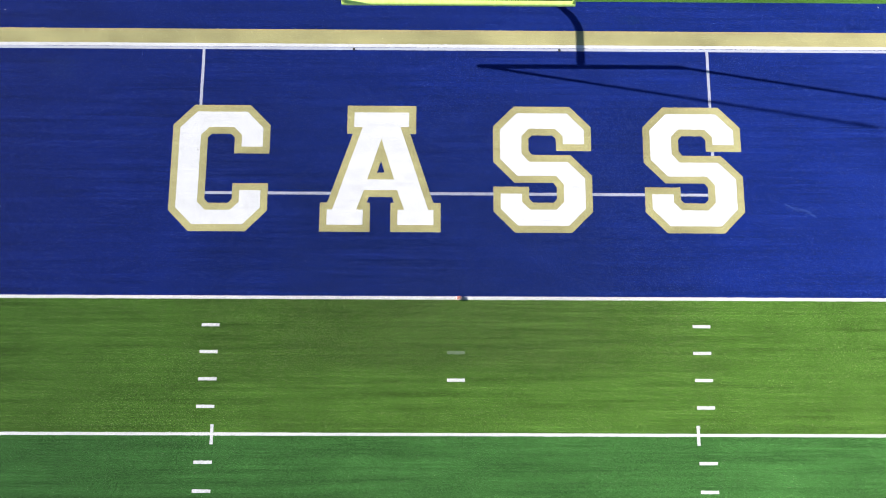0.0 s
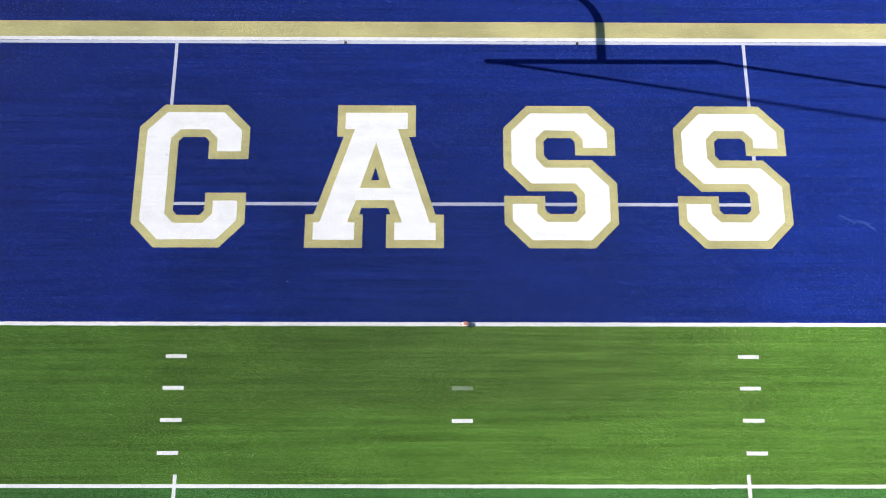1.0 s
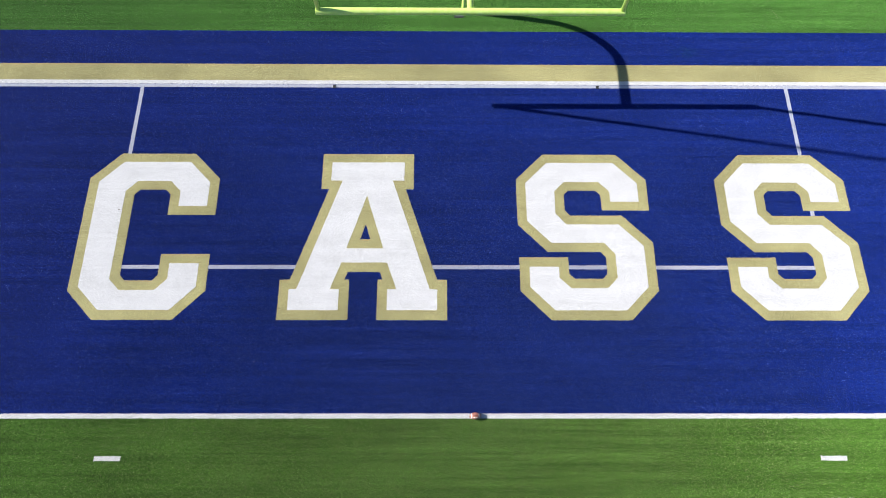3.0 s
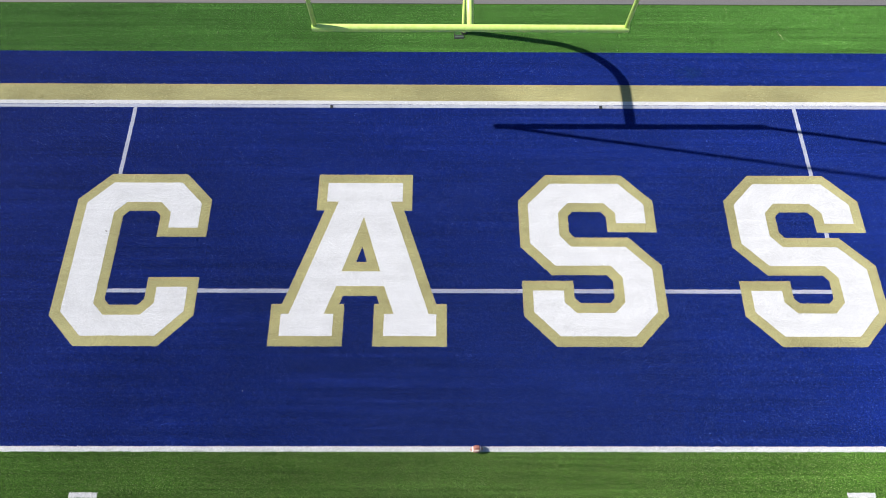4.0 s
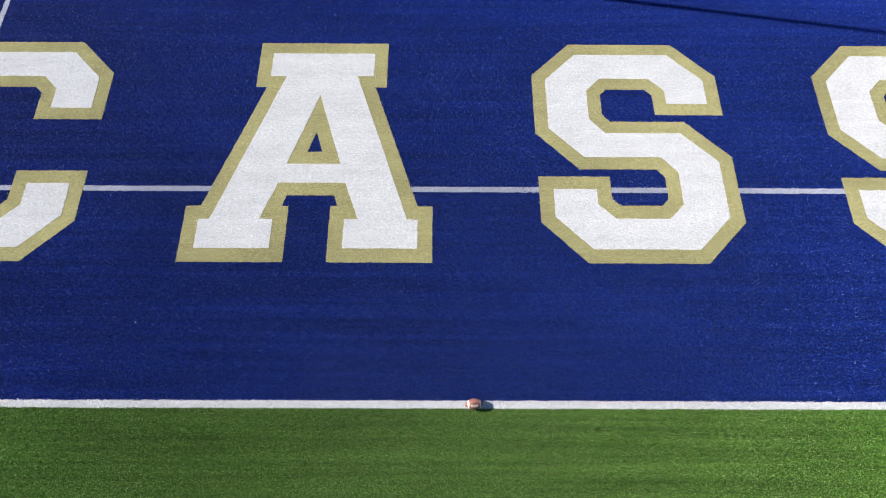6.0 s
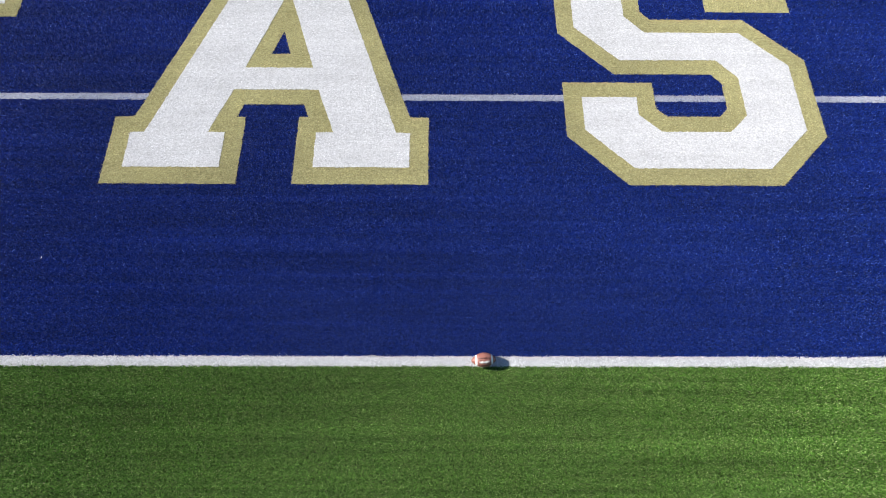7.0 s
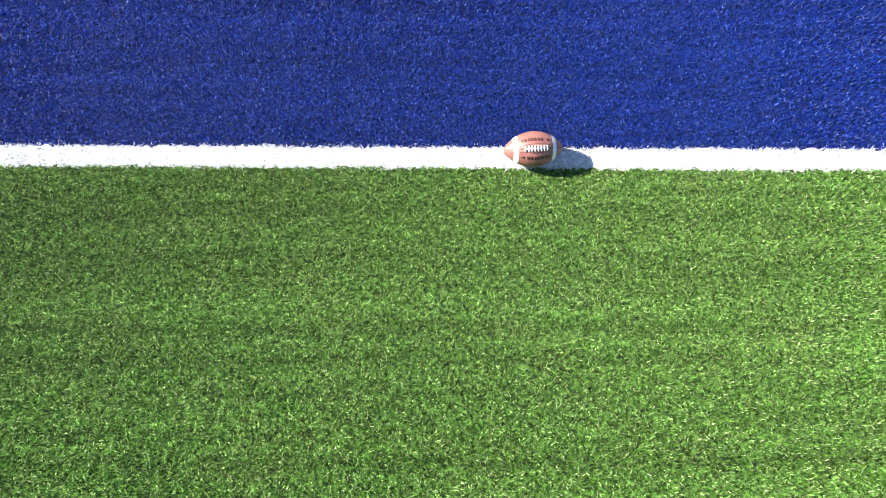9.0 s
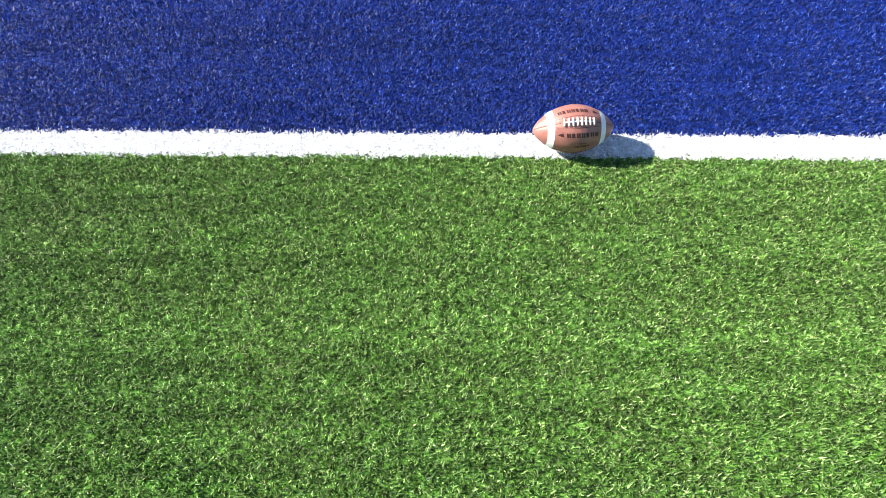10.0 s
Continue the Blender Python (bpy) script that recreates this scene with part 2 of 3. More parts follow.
def tube(points, radius, sides=20, close=True):
    """A round pipe along a line of points that lie in one plane or nearly."""
    bm = bmesh.new()
    pts = [Vector(p) for p in points]
    rings, side = [], None
    for i, p in enumerate(pts):
        way = (pts[min(i + 1, len(pts) - 1)] - pts[max(i - 1, 0)]).normalized()
        if side is None:
            side = way.orthogonal().normalized()
        side = (side - way * side.dot(way)).normalized()
        other = way.cross(side)
        rings.append([bm.verts.new(p + radius * (math.cos(a) * side + math.sin(a) * other)) for a in (2 * math.pi * j / sides for j in range(sides))])
    for r, q in zip(rings, rings[1:]):
        for j in range(sides):
            bm.faces.new((r[j], r[(j + 1) % sides], q[(j + 1) % sides], q[j]))
    if close:
        bm.faces.new(rings[0])
        bm.faces.new(rings[-1])
    return bm


# ---- the field: ground and turf panels ----
YARD = 0.9144
SIDE = 24.38
GOAL0, GOAL1 = -0.054, 0.058          # near and far edge of the goal line
END0, END1, END2 = 9.005, 9.115, 9.237  # soccer line, football end line
GOLD1, BLUE1, FIELD1 = 9.79, 10.945, 12.72

ground = tagged(obj("ground", slab(-900, 900, -900, 900, -0.6, -0.016), LAWN), "flat rough grass reaching to the horizon", "ground", kind="structure")
track = tagged(obj("pavement", slab(-40, 40, FIELD1 + 0.05, FIELD1 + 9, -0.3, -0.004), ASPHALT), "grey asphalt apron behind the turf", "pavement", kind="structure")


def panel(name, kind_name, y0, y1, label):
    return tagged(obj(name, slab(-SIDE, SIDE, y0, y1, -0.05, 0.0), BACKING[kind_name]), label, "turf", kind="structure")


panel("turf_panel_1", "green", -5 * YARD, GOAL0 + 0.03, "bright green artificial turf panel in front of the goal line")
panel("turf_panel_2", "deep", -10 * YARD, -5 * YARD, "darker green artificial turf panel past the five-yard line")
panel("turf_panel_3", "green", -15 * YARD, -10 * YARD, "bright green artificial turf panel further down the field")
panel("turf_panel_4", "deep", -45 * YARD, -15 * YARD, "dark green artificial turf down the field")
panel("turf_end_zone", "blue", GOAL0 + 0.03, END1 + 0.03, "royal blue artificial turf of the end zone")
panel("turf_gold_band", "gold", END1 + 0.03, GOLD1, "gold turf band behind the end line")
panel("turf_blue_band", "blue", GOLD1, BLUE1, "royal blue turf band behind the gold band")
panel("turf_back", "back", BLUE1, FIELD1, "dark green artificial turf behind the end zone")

# ---- the lines ----
OWNERS = []                            # what a stretch of coloured pile belongs to, and where that stands


def owns(ob, x=0.0, y=0.0):
    OWNERS.append((ob, x, y))
    return ob


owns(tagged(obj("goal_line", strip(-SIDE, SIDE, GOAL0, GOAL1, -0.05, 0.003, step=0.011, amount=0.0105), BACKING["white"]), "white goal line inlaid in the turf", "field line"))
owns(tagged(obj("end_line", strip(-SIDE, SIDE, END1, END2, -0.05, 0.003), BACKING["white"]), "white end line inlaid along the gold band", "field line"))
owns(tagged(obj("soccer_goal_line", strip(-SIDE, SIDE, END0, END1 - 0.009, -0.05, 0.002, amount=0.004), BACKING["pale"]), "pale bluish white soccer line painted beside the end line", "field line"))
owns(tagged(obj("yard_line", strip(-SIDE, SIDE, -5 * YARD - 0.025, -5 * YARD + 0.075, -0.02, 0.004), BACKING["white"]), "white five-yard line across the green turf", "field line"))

BOX = 9.16                             # half the width of the soccer goal area
BOX_Y = 3.668
soccer = thing("goal_area_line", "thin pale soccer goal-area lines painted on blue turf", "field line")
owns(part("side_line", strip(-BOX - 0.05, -BOX + 0.05, BOX_Y + 0.05, END0, -0.02, 0.004), BACKING["pale"], soccer))
owns(part("side_line", strip(BOX - 0.05, BOX + 0.05, BOX_Y + 0.05, END0, -0.02, 0.004), BACKING["pale"], soccer))
owns(part("front_line", strip(-BOX - 0.05, BOX + 0.05, BOX_Y - 0.05, BOX_Y + 0.05, -0.02, 0.004), BACKING["pale"], soccer))


TICKS = []


def hash_mark(x, y, label, name="hash_mark", kind_name="white", w=0.61, d=0.105):
    TICKS.append((x - w / 2, x + w / 2, y - d / 2, y + d / 2, kind_name, len(OWNERS)))
    ob = obj(name, strip(-w / 2, w / 2, -d / 2, d / 2, -0.02, 0.004), BACKING[kind_name])
    ob.location = (x, y, 0)
    owns(ob, x, y)
    return tagged(ob, label, "hash mark", "hash marks")


for i in (1, 2, 3, 4, 6, 7, 8, 9):
    for x in (-8.38, 8.42):
        hash_mark(x + random.uniform(-0.02, 0.02), -i * YARD - 0.025 + (0.055 if i > 5 else 0.01 * (i - 1)), "short white hash mark parallel to the goal line")
hash_mark(0.01, -2 * YARD - 0.02, "faint worn hash mark in the middle of the field", kind_name="worn")
hash_mark(0.01, -3 * YARD - 0.02, "white try mark in the middle of the field")
for x in (-8.13, 8.13):
    for y0, y1 in ((-5 * YARD - 0.31, -5 * YARD - 0.026), (-5 * YARD + 0.076, -5 * YARD + 0.335)):
        hash_mark(x, (y0 + y1) / 2, "white inbounds stroke crossing the five-yard line", name="inbounds_mark", w=0.105, d=y1 - y0)

for x in (-3.72, 3.77):
    sleeve = tagged(obj("ground_sleeve", slab(-0.042, 0.042, -0.048, 0.048, -0.05, 0.016), STEEL), "small dark ground sleeve set into the end line", "ground sleeve", "goal sleeves")
    sleeve.location = (x, END0 + 0.03, 0)


# ---- the letters ----
def inset(poly, d):
    """The outline moved inwards by d; the outline runs clockwise."""
    out, n = [], len(poly)
    for i in range(n):
        a, b, c = (Vector(poly[j % n]) for j in (i - 1, i, i + 1))
        u, v = (b - a).normalized(), (c - b).normalized()
        nu, nv = Vector((u.y, -u.x)), Vector((v.y, -v.x))
        m = (nu + nv) / (1 + nu.dot(nv))
        out.append(tuple(b + m * d))
    return out


LOW, HIGH, BORDER = 2.295, 4.59, 0.25   # foot of the letters, their height, the gold border


def letter_c(w=3.46, h=HIGH, c=0.74, s=1.25, k=0.14):
    up, down, top, foot = 2.80, 1.715, h - 1.07, 1.01
    return [(c, h), (w - c, h), (w, h - c), (w, up), (w - s, up), (w - s, top - k), (w - s - k, top), (s + k, top), (s, top - k),
            (s, foot + k), (s + k, foot), (w - s - k, foot), (w - s, foot + k), (w - s, down), (w, down), (w, c), (w - c, 0), (c, 0), (0, c), (0, h - c)], None


def letter_s(w=3.50, h=HIGH, c=0.75, s=1.26, k=0.13):
    up, mid, top = 2.95, 2.80, h - 1.07
    half = [(c, h), (w - c, h), (w, h - c), (w, up), (w - s, up), (w - s, top - k), (w - s - k, top), (s + k, top), (s, top - k),
            (s, up), (s + k, mid), (w - c, mid), (w, mid - c), (w, c)]
    return half + [(w - x, h - y) for x, y in half], None


def letter_a(h=HIGH):
    cap, shoulder, foot, serif, gap, notch = 1.23, 1.02, 2.12, 1.865, 0.36, 0.485
    half = [(cap, h), (cap, 3.55), (shoulder, 3.55), (serif, 1.035), (foot, 1.035), (foot, 0), (gap, 0), (gap, 1.04), (notch, 1.04), (0.41, 1.245)]
    return half + [(-x, y) for x, y in reversed(half)], [(0, 2.545), (0.135, 2.125), (-0.135, 2.125)]


LETTERS = []
for letter, (outline, hole), x in (("C", letter_c(), -10.085), ("A", letter_a(), -2.655), ("S", letter_s(), 1.325), ("S", letter_s(), 6.68)):
    outline = [(px + x, py + LOW) for px, py in outline]
    hole = [(px + x, py + LOW) for px, py in hole] if hole else None
    white = inset(outline, BORDER)
    gap = inset(hole, -BORDER) if hole else None
    LETTERS.append((outline, hole, white, gap, len(OWNERS)))
    cx = sum(p[0] for p in outline) / len(outline)
    root = thing("turf_letter", "white block letter %s with gold border inlaid in blue turf" % letter, "letter", "end zone letters", (cx, LOW, 0))

    def local(poly):
        return [(px - cx, py - LOW) for px, py in poly] if poly else None
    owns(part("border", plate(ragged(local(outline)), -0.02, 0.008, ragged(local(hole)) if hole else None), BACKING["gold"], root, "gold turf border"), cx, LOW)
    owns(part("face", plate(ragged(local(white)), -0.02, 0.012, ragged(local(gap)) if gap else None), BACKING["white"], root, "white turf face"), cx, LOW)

# ---- the goal post ----
BAR_Y, BAR_Z, POST_Y = 9.12, 2.965, 11.69
post = thing("goal_post", "bright yellow-green gooseneck football goal post with two uprights", "goal post", at=(0, POST_Y, 0))
R_BEND = 1.35
neck = [(0, 0, z) for z in (-0.3, 0.0, 0.6, 1.2, BAR_Z - R_BEND)]
neck += [(0, -R_BEND + R_BEND * math.cos(a), BAR_Z - R_BEND + R_BEND * math.sin(a)) for a in (radians(6 * i) for i in range(1, 16))]
neck += [(0, BAR_Y - POST_Y + 0.06, BAR_Z)]
part("gooseneck", tube(neck, 0.084, 24), YELLOW, post, smooth=True)
bar = tube([(x, BAR_Y - POST_Y, BAR_Z) for x in (-3.675, -3.67, 3.67, 3.675)], 0.084, 24)
part("crossbar", bar, YELLOW, post, smooth=True)
for sx in (-1, 1):
    up = part("upright", tube([(sx * 3.607, BAR_Y - POST_Y, z) for z in (BAR_Z + 0.03, 6.0, 9.0, 12.17, 12.19)], 0.051, 18), YELLOW, post, smooth=True)
    band = bmesh.new()
    pts = [(0.0, 0.0), (0.10, -0.16), (0.20, -0.38), (0.33, -0.60), (0.45, -0.74)]
    rows = [[band.verts.new((sx * 3.607 + 0.05 + dx, BAR_Y - POST_Y + w, 12.15 + dz)) for w in (-0.05, 0.05)] for dx, dz in pts]
    for r, q in zip(rows, rows[1:]):
        band.faces.new((r[0], r[1], q[1], q[0]))
    bmesh.ops.solidify(band, geom=band.faces[:], thickness=0.003)
    part("wind_ribbon", band, RIBBON, up, "short cloth wind ribbon")
collar = tube([(0, 0, -0.02), (0, 0, 0.05), (0, 0, 0.052)], 0.11, 24)
part("collar", collar, STEEL, post, "dark steel ground collar")

k = Nodes("weathered_grey_metal")
GREY_METAL = k.done(k.mix(k.noise(k.place(1, 1, 1), 55.0, 4.0, 0.6), (0.05, 0.07, 0.06), (0.15, 0.19, 0.17)), 0.6, 0.4, 0.3)
cover = thing("access_cover", "turf-topped access cover with dark frame beside the goal post", "access cover", at=(-0.15, 11.60, 0))
part("lid", slab(-0.135, 0.015, -0.028, 0.22, -0.02, 0.012), BACKING["deep"], cover, "dark green turf lid")
part("lip", slab(-0.125, 0.13, -0.135, -0.075, -0.02, 0.022), GREY_METAL, cover, "grey metal lip")
for x0, x1, y0, y1 in ((-0.15, 0.135, -0.175, -0.138), (-0.125, 0.135, -0.072, -0.030), (-0.15, -0.128, -0.137, 0.22)):
    part("frame_edge", slab(x0, x1, y0, y1, -0.02, 0.016), STEEL, cover)

twig = tagged(obj("straw_stalk", tube([(-0.05, 0.13, 0.02), (-0.01, 0.03, 0.035), (0.02, -0.05, 0.03), (0.05, -0.13, 0.02)], 0.0035, 8), STRAW, smooth=True),
              "pale green dry stalk lying on green turf", "straw")
twig.location = (9.33, 11.55, 0)

second = tagged(obj("straw_stalk", tube([(-0.02, 0.10, 0.03), (0.0, 0.0, 0.04), (0.015, -0.09, 0.03)], 0.003, 8), STRAW, smooth=True),
                "short pale green stalk on the back turf", "straw")
second.location = (7.87, 12.50, 0)


def flake(w, d, lift):
    """A small thin curled scrap."""
    bm = bmesh.new()
    rows = [[bm.verts.new((w * (i / 6 - 0.5), s * d * (0.5 - 0.42 * abs(i / 3 - 1)), lift * (i / 3 - 1) ** 2 + 0.02)) for s in (-1, 0, 1)] for i in range(7)]
    for r, q in zip(rows, rows[1:]):
        for j in range(2):
            bm.faces.new((r[j], q[j], q[j + 1], r[j + 1]))
    bmesh.ops.solidify(bm, geom=bm.faces[:], thickness=0.002)
    return bm


k = Nodes("dry_leaf_brown")
DRY_LEAF = k.done(k.mix(k.noise(k.place(1, 1, 1), 90.0), (0.10, 0.085, 0.075), (0.22, 0.19, 0.16)), 0.8, 0.2)
leaf = tagged(obj("leaf_scrap", flake(0.075, 0.032, 0.012), DRY_LEAF), "small dark dry leaf scrap on the white letter", "leaf")
leaf.matrix_world = pose(-9.155, 5.232, 0.012, 0, 0, -38)
k = Nodes("white_paper")
PAPER = k.done(k.mix(k.noise(k.place(1, 1, 1), 60.0), (0.72, 0.72, 0.70), (0.86, 0.86, 0.84)), 0.8, 0.2)
scrap = tagged(obj("paper_scrap", flake(0.032, 0.013, 0.006), PAPER), "tiny white paper scrap caught in blue turf", "litter")
scrap.matrix_world = pose(-5.212, 1.255, 0.004, 0, 0, 84)
for x, y, turn, w in ((-16.508, 10.468, 25, 0.085), (15.595, 10.785, -55, 0.075)):
    bit = tagged(obj("paper_scrap", flake(w, 0.03, 0.01), PAPER), "small curled white scrap on the blue band", "litter")
    bit.matrix_world = pose(x, y, 0.006, 0, 0, turn)

# ---- the football on the goal line ----
k = Nodes("pebbled_leather")
peb = k.node("ShaderNodeTexVoronoi", {"Vector": k.place(1, 1, 1)}, Scale=420.0).outputs["Distance"]
tone = k.noise(k.place(1, 1, 1), 22.0, 4.0, 0.6)
LEATHER = k.done(k.mix(k.ramp(tone, 0, 1), (0.25, 0.088, 0.066), (0.39, 0.165, 0.125)), 0.36, 0.6, bump=peb, depth=0.0012, strength=0.6)
k = Nodes("white_ball_paint")
BALL_WHITE = k.done(k.mix(k.noise(k.place(1, 1, 1), 60.0), (0.74, 0.73, 0.71), (0.86, 0.85, 0.84)), 0.45, 0.4)
k = Nodes("dark_stamp")
STAMP = k.done((0.045, 0.014, 0.012), 0.5, 0.4)

HALF, GIRTH = 0.142, 0.079


def ball_radius(u):
    """Radius of the ball at u along its length, -1 to 1."""
    return GIRTH * max(0.0, 1 - abs(u) ** 2.0) ** 0.72 + 0.004 * (1 - abs(u))


def on_ball(u, a, lift=0.0):
    """A place on the ball: u along its length, a round it from the laces, in radians."""
    r = ball_radius(u) + lift
    return Vector((HALF * u, -r * math.sin(a), r * math.cos(a)))


def ball_shell(u0, u1, lift, nu, na=48, a0=0.0, a1=2 * math.pi, seams=False):
    bm = bmesh.new()
    whole = a1 - a0 > 6.28
    cols = na if whole else na + 1
    rows = []
    for i in range(nu + 1):
        u = u0 + (u1 - u0) * i / nu
        row = []
        for j in range(cols):
            a = a0 + (a1 - a0) * j / na
            dip = 0.0
            if seams:
                off = (a + math.pi / 4) % (math.pi / 2) - math.pi / 4
                dip = -0.0016 * math.exp(-(off / 0.05) ** 2)
            row.append(bm.verts.new(on_ball(u, a, lift + dip)))
        rows.append(row)
    for r, q in zip(rows, rows[1:]):
        for j in range(na):
            bm.faces.new((r[j], r[(j + 1) % cols], q[(j + 1) % cols], q[j]))
    bmesh.ops.remove_doubles(bm, verts=bm.verts, dist=0.0002)
    return bm


ball = thing("football", "brown pebbled leather football with white stripes lying on the goal line", "football")
part("cover", ball_shell(-1, 1, 0.0, 64, 96, seams=True), LEATHER, ball, smooth=True)
for u0, u1 in ((-0.70, -0.55), (0.555, 0.69)):
    part("stripe", ball_shell(u0, u1, 0.0007, 6, 64), BALL_WHITE, ball, "white painted stripe", smooth=True)
lace = tube([on_ball(u, 0.0, 0.003) for u in (-0.38, -0.25, -0.12, 0.0, 0.12, 0.25, 0.38)], 0.0028, 8)
part("lace", lace, BALL_WHITE, ball, "white lacing along the seam", smooth=True)
for i in range(8):
    u = -0.35 + 0.1 * i
    part("cross_lace", tube([on_ball(u, a, 0.0042 if abs(a) < 0.12 else 0.0022) for a in (-0.155, -0.1, 0.0, 0.1, 0.155)], 0.0034, 8), BALL_WHITE, ball, smooth=True)


k = Nodes("seam_thread")
SEAM = k.done((0.07, 0.03, 0.022), 0.7, 0.3)
for a, u0, u1 in ((0.0, -0.97, -0.42), (0.0, 0.42, 0.97), (math.pi / 2, -0.97, 0.97), (-math.pi / 2, -0.97, 0.97)):
    part("seam", tube([on_ball(u0 + (u1 - u0) * i / 16, a, -0.0012) for i in range(17)], 0.0011, 6), SEAM, ball, "dark stitched seam")


def stroke(bm, u0, u1, a0, a1, slant=0.0):
    """One small dark bar that follows the leather, leaning along the ball by slant from foot to head."""
    grid = [[bm.verts.new(on_ball(u0 + (u1 - u0) * i / 2 + slant * (j / 4 - 0.5), a0 + (a1 - a0) * j / 4, 0.0008)) for j in range(5)] for i in range(3)]
    for r, q in zip(grid, grid[1:]):
        for j in range(4):
            bm.faces.new((r[j], r[j + 1], q[j + 1], q[j]))


def stamp(u0, u1, a, tall, signs):
    """A row of plain dark leaning bars pressed into the leather, single or in pairs."""
    step = (u1 - u0) / signs
    head, foot = a - tall / 2, a + tall / 2
    for i in range(signs):
        u = u0 + i * step
        bm = bmesh.new()
        if i % 3 == 1:
            stroke(bm, u, u + 0.62 * step, head, foot, 0.018)
        else:
            stroke(bm, u, u + 0.32 * step, head, foot, 0.018)
            stroke(bm, u + 0.46 * step, u + 0.76 * step, head, foot, 0.018)
        part("stamp_mark", bm, STAMP, ball, smooth=True)


stamp(-0.29, 0.50, 0.56, 0.19, 7)
stamp(-0.46, 0.26, -0.53, 0.19, 7)
stamp(0.0, 0.20, 0.93, 0.07, 4)
stamp(-0.08, 0.28, 1.08, 0.11, 6)
for a, u, way in ((0.56, -0.43, 1), (-0.53, 0.43, -1)):
    bm = bmesh.new()
    for i in range(6):   # a pointed sign, built of bars that grow
        stroke(bm, u + way * 0.022 * (i - 3), u + way * 0.022 * (i - 2), a - 0.016 * (i + 1), a + 0.014 * (i + 1), 0.01)
    part("stamp_mark", bm, STAMP, ball, smooth=True)
for a in (-0.27, 0.27):
    part("panel_seam", tube([on_ball(-0.52 + 1.02 * i / 16, a * (1 - 0.25 * abs(i / 8 - 1)), -0.0002) for i in range(17)], 0.0008, 6), SEAM, ball, "thin pressed line beside the lacing")
ball.matrix_world = pose(0.117, 0.0, GIRTH + 0.006, 30, 0, 4)

# ---- the standing fibres of the turf ----
rng = np.random.default_rng(7)


def inside(x, y, poly):
    """Which of the places lie inside the outline."""
    odd = np.zeros(len(x), bool)
    for (ax, ay), (bx, by) in zip(poly, poly[1:] + poly[:1]):
        if ay != by:
            odd ^= ((ay > y) != (by > y)) & (x < (bx - ax) * (y - ay) / (by - ay) + ax)
    return odd


NAMES = list(KINDS)


def zone(x, y):
    """The turf colour at each place, as a number into NAMES, and the line or letter it belongs to, as a number into OWNERS."""
    z = np.full(len(x), NAMES.index("blue"))
    who = np.full(len(x), -1)

    def fill(where, kind_name, owner=-1):
        z[where], who[where] = NAMES.index(kind_name), owner
    past = np.floor(-y / (5 * YARD))
    fill(y < GOAL0, "green")
    fill((y < GOAL0) & (past == 1) | (y < -15 * YARD), "deep")
    fill(y > BLUE1, "back")
    fill((y >= END2) & (y < GOLD1), "gold")
    fill((y >= GOAL0) & (y < GOAL1), "white", 0)
    fill((y >= END1) & (y < END2), "white", 1)
    fill((y >= END0) & (y < END1 - 0.009), "pale", 2)
    fill(np.abs(y + 5 * YARD - 0.025) < 0.05, "white", 3)
    fill((np.abs(x + BOX) < 0.05) & (y > BOX_Y) & (y < END0), "pale", 4)
    fill((np.abs(x - BOX) < 0.05) & (y > BOX_Y) & (y < END0), "pale", 5)
    fill((np.abs(y - BOX_Y) < 0.05) & (np.abs(x) < BOX + 0.05), "pale", 6)
    for x0, x1, y0, y1, kind_name, owner in TICKS:
        fill((x > x0) & (x < x1) & (y > y0) & (y < y1), kind_name, owner)
    for outline, hole, white, gap, owner in LETTERS:
        gold = inside(x, y, outline)
        if hole:
            gold &= ~inside(x, y, hole)
        fill(gold, "gold", owner)
        face = inside(x, y, white)
        if gap:
            face &= ~inside(x, y, gap)
        fill(face, "white", owner + 1)
    return z, who


def within(x, y, box, soft):
    """1 well inside the box, 0 outside, gliding over the given metres."""
    x0, x1, y0, y1 = box
    d = np.minimum(np.minimum(x - x0, x1 - x), np.minimum(y - y0, y1 - y))
    return np.clip(d / soft + 0.5, 0, 1)


NEAREST = (-2.4, 1.6, -1.3, 0.95)
CLOSE = (-3.9, 3.6, -2.0, 2.0)
MIDDLE = (-6.0, 5.3, -2.1, 4.2)
WIDE = (-9.0, 8.5, -2.5, 7.0)
FAR = (-18.2, 17.3, -7.2, 12.72)
TIERS = [  # area, fibres a square metre, width, length, inner area, bent or straight
    (NEAREST, 22000, 0.0032, 0.0135, None, True),
    (NEAREST, 40000, 0.0034, 0.0095, None, False),
    (CLOSE, 21000, 0.0055, 0.0195, NEAREST, False),
    (MIDDLE, 12000, 0.0075, 0.0245, CLOSE, False),
    (WIDE, 6000, 0.0092, 0.031, MIDDLE, False),
    (FAR, 2050, 0.0100, 0.033, WIDE, False),
]
SOFT = {NEAREST: 0.8, CLOSE: 1.0, MIDDLE: 1.2, WIDE: 1.6, FAR: 0.2}
pieces = {}
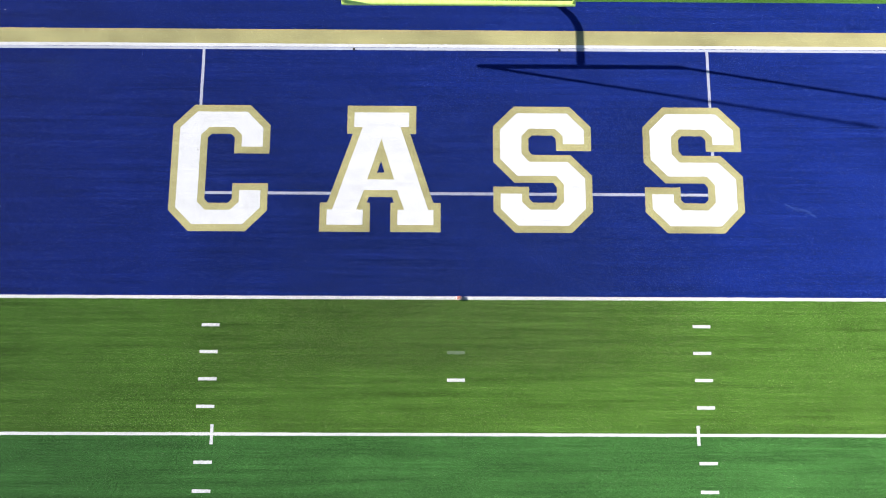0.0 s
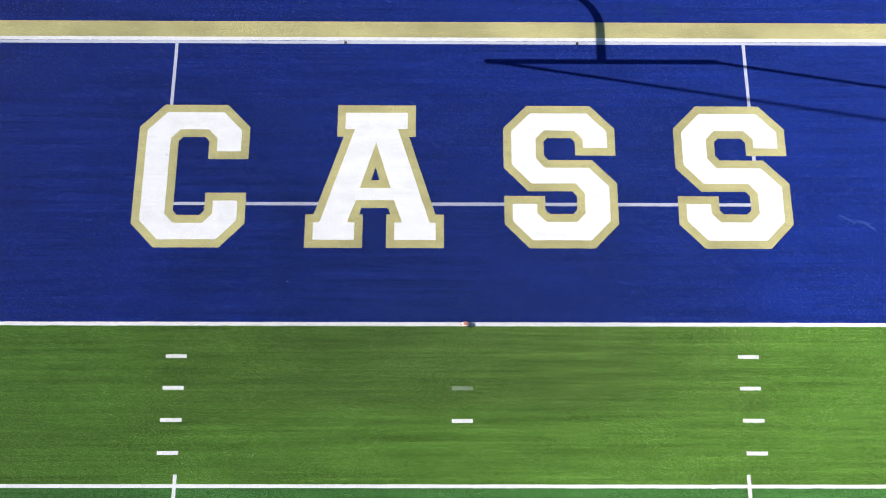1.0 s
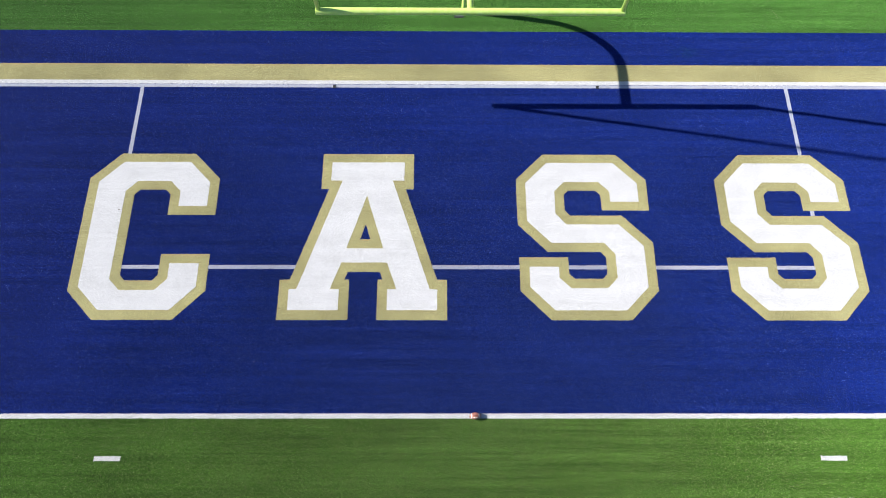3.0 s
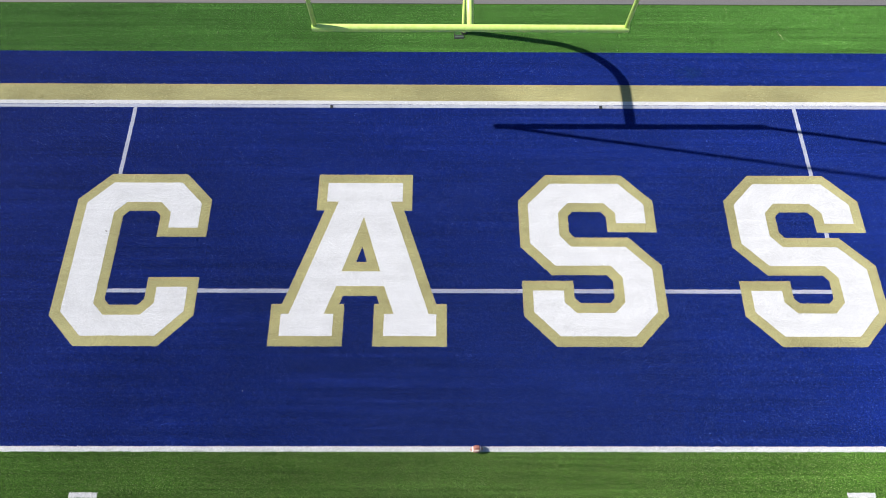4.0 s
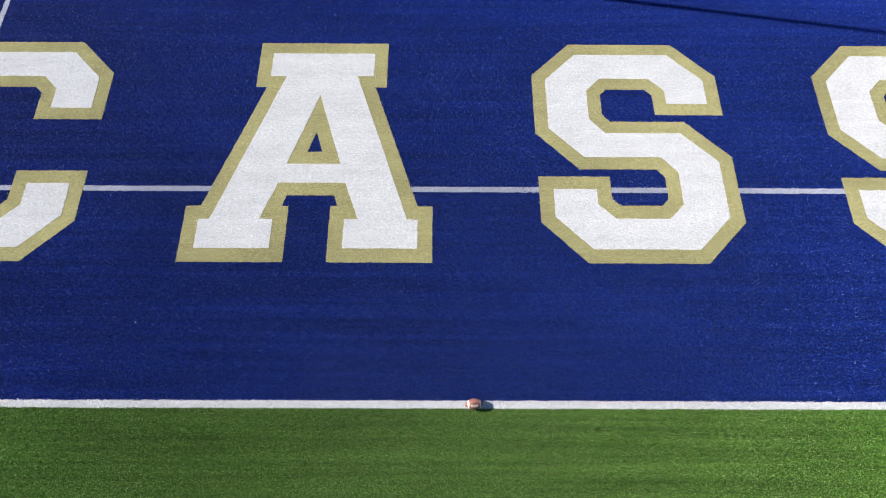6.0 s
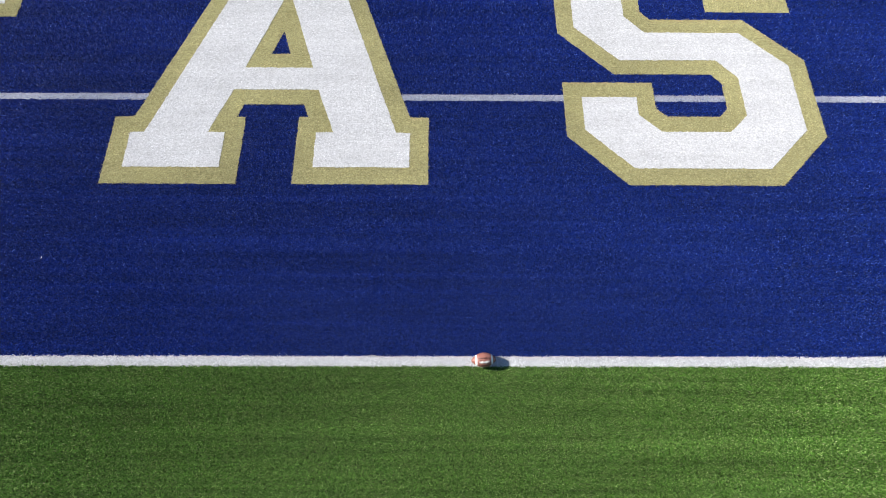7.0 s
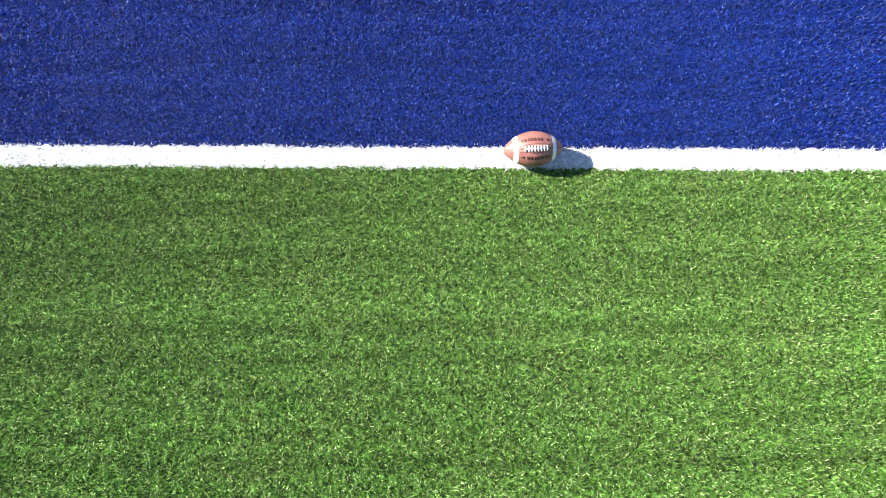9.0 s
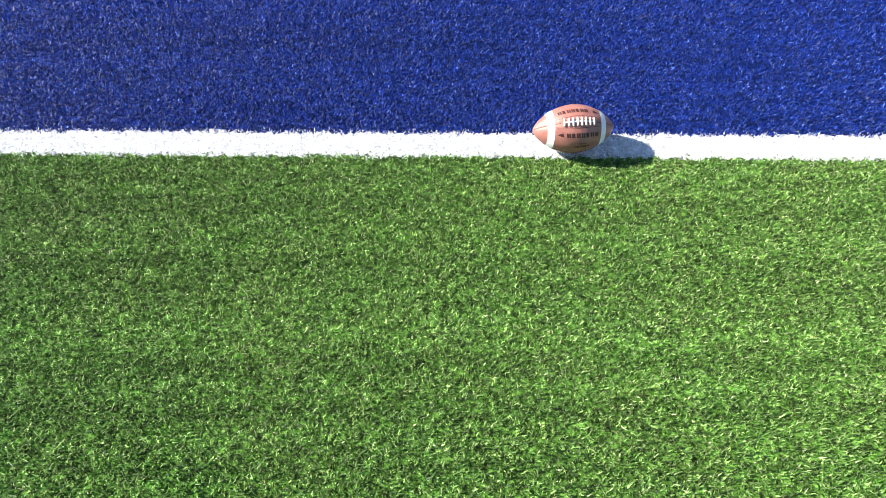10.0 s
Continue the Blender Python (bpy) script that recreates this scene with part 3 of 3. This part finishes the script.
for area, per_m2, width, length, inner, bent in TIERS:
    x0, x1, y0, y1 = area
    g = SOFT[area]
    n = int((x1 - x0 + g) * (y1 - y0 + g) * per_m2)
    x = rng.uniform(x0 - g / 2, x1 + g / 2, n)
    y = rng.uniform(y0 - g / 2, y1 + g / 2, n)
    keep = rng.random(n) < within(x, y, area, g)
    if inner:
        keep &= rng.random(n) >= within(x, y, inner, SOFT[inner])
    keep &= (np.abs(y - (BLUE1 + FIELD1) / 2) > 5) | (y < FIELD1)
    x, y = x[keep], y[keep]
    n = len(x)
    kinds, who = zone(x + rng.normal(0, 0.010, n), y + rng.normal(0, 0.010, n))
    if per_m2 < 7000:  # far from the goal line more of the pile lies matted, the painted pile most
        painted = np.isin(kinds, [NAMES.index(c) for c in ("white", "pale", "worn")])
        stay = rng.random(n) < np.where(painted, 0.4, 0.7 if per_m2 < 3000 else 0.8)
        x, y, kinds, who = x[stay], y[stay], kinds[stay], who[stay]
        n = len(x)
    turn = rng.uniform(0, 2 * np.pi, n)
    lean = np.radians(rng.uniform(14, 60, n) if bent else rng.uniform(15, 67, n))
    size = length * rng.uniform(0.65, 1.25, n)
    wide = width * rng.uniform(0.7, 1.3, n) / 2
    dx, dy = np.cos(turn), np.sin(turn)
    twist = turn + np.pi / 2 + rng.uniform(-0.7, 0.7, n)
    wx, wy = np.cos(twist) * wide, np.sin(twist) * wide
    base = np.stack([x, y, np.full(n, 0.001)], 1)
    side = np.stack([wx, wy, np.zeros(n)], 1)
    if bent:
        curl = np.minimum(lean + np.radians(rng.uniform(20, 60, n)), np.radians(100))
        mid = base + (0.5 * size)[:, None] * np.stack([np.sin(lean) * dx, np.sin(lean) * dy, np.cos(lean)], 1)
        tip = mid + (0.5 * size)[:, None] * np.stack([np.sin(curl) * dx, np.sin(curl) * dy, np.cos(curl)], 1)
        verts = np.stack([base - side, base + side, mid + 0.85 * side, mid - 0.85 * side, tip], 1)
    else:
        tip = base + size[:, None] * np.stack([np.sin(lean) * dx, np.sin(lean) * dy, np.cos(lean) * 0.9], 1)
        verts = np.stack([base - side, base + side, tip], 1)
    for i, name in enumerate(NAMES):
        of_kind = kinds == i
        for owner in np.unique(who[of_kind]):
            pieces.setdefault((int(owner), name), []).append(verts[of_kind & (who == owner)])


def fibre_mesh(name, groups):
    """One mesh of many separate fibres: five corners make a quad and a tip, three make a triangle."""
    co, loops, sizes, start = [], [], [], 0
    for v in groups:
        n, m = v.shape[0], v.shape[1]
        if n == 0:
            continue
        idx = start + np.arange(n)[:, None] * m
        pattern = np.array([0, 1, 2, 3, 3, 2, 4]) if m == 5 else np.array([0, 1, 2])
        loops.append((idx + pattern).ravel())
        sizes.append(np.tile([4, 3], n) if m == 5 else np.full(n, 3))
        co.append(v.reshape(-1, 3))
        start += n * m
    co, loops, sizes = np.concatenate(co), np.concatenate(loops), np.concatenate(sizes)
    me = bpy.data.meshes.new(name)
    me.vertices.add(len(co))
    me.vertices.foreach_set("co", co.astype(np.float32).ravel())
    me.loops.add(len(loops))
    me.loops.foreach_set("vertex_index", loops.astype(np.int32))
    me.polygons.add(len(sizes))
    me.polygons.foreach_set("loop_start", np.concatenate([[0], np.cumsum(sizes)[:-1]]).astype(np.int32))
    me.update(calc_edges=True)
    return me


LABELS = {"green": "bright green artificial turf fibres standing on the field", "deep": "dark green artificial turf fibres standing on the field",
          "back": "green artificial turf fibres behind the end zone", "blue": "royal blue artificial turf fibres of the end zone", "gold": "gold artificial turf fibres of the band"}
for (owner, name), groups in sorted(pieces.items()):
    if owner < 0:
        me = fibre_mesh("turf_fibres", groups)
        tagged(new("turf_fibres", me), LABELS[name], "turf", kind="stuff")
    else:
        holder, hx, hy = OWNERS[owner]
        me = fibre_mesh("turf_pile", [v - np.array((hx, hy, 0.0)) for v in groups])
        tagged(new("turf_pile", me), kind="stuff").parent = holder
    me.materials.append(FIBRE[name])

# ---- pale scuffed fibres beside the last letter, and faint greenish stains ----
def scuffs(spots, colours, count, spread):
    """Short flattened fibres strewn along the given spots: x, y, half length, slope."""
    patches = []
    for cx, cy, half, slope in spots:
        along = rng.uniform(-half, half, count)
        x, y = cx + along, cy + slope * along + rng.normal(0, spread, count)
        turn = rng.uniform(-0.6, 0.3, count)
        size = rng.uniform(0.02, 0.05, count)
        base = np.stack([x, y, np.full(count, 0.012)], 1)
        tip = base + np.stack([np.cos(turn) * size, np.sin(turn) * size, np.full(count, 0.012)], 1)
        side = np.stack([-np.sin(turn), np.cos(turn), np.zeros(count)], 1) * 0.005
        patches.append(np.stack([base - side, base + side, tip], 1))
    mesh = fibre_mesh("scuffed_fibres", patches)
    mesh.materials.append(fibre_material("turf_fibre_scuffed", *colours, 0.05, 0.05, 0.15))
    return new("scuffed_fibres", mesh)


tagged(scuffs(((11.83, 3.23, 0.22, -0.55), (12.30, 3.12, 0.20, -0.25), (12.52, 2.98, 0.13, -0.6)), ((0.015, 0.04, 0.22), (0.045, 0.09, 0.33)), 260, 0.018),
       "pale scuffed fibres flattened on the blue turf", "turf", kind="stuff")
tagged(scuffs(((-14.3, 8.45, 0.55, 0.0), (-14.2, 8.05, 0.45, -0.1), (6.30, 10.26, 0.30, 0.05), (6.55, 10.2, 0.25, 0.0)), ((0.006, 0.030, 0.12), (0.018, 0.066, 0.20)), 130, 0.13),
       "greenish stained fibres on the blue turf", "turf", kind="stuff")
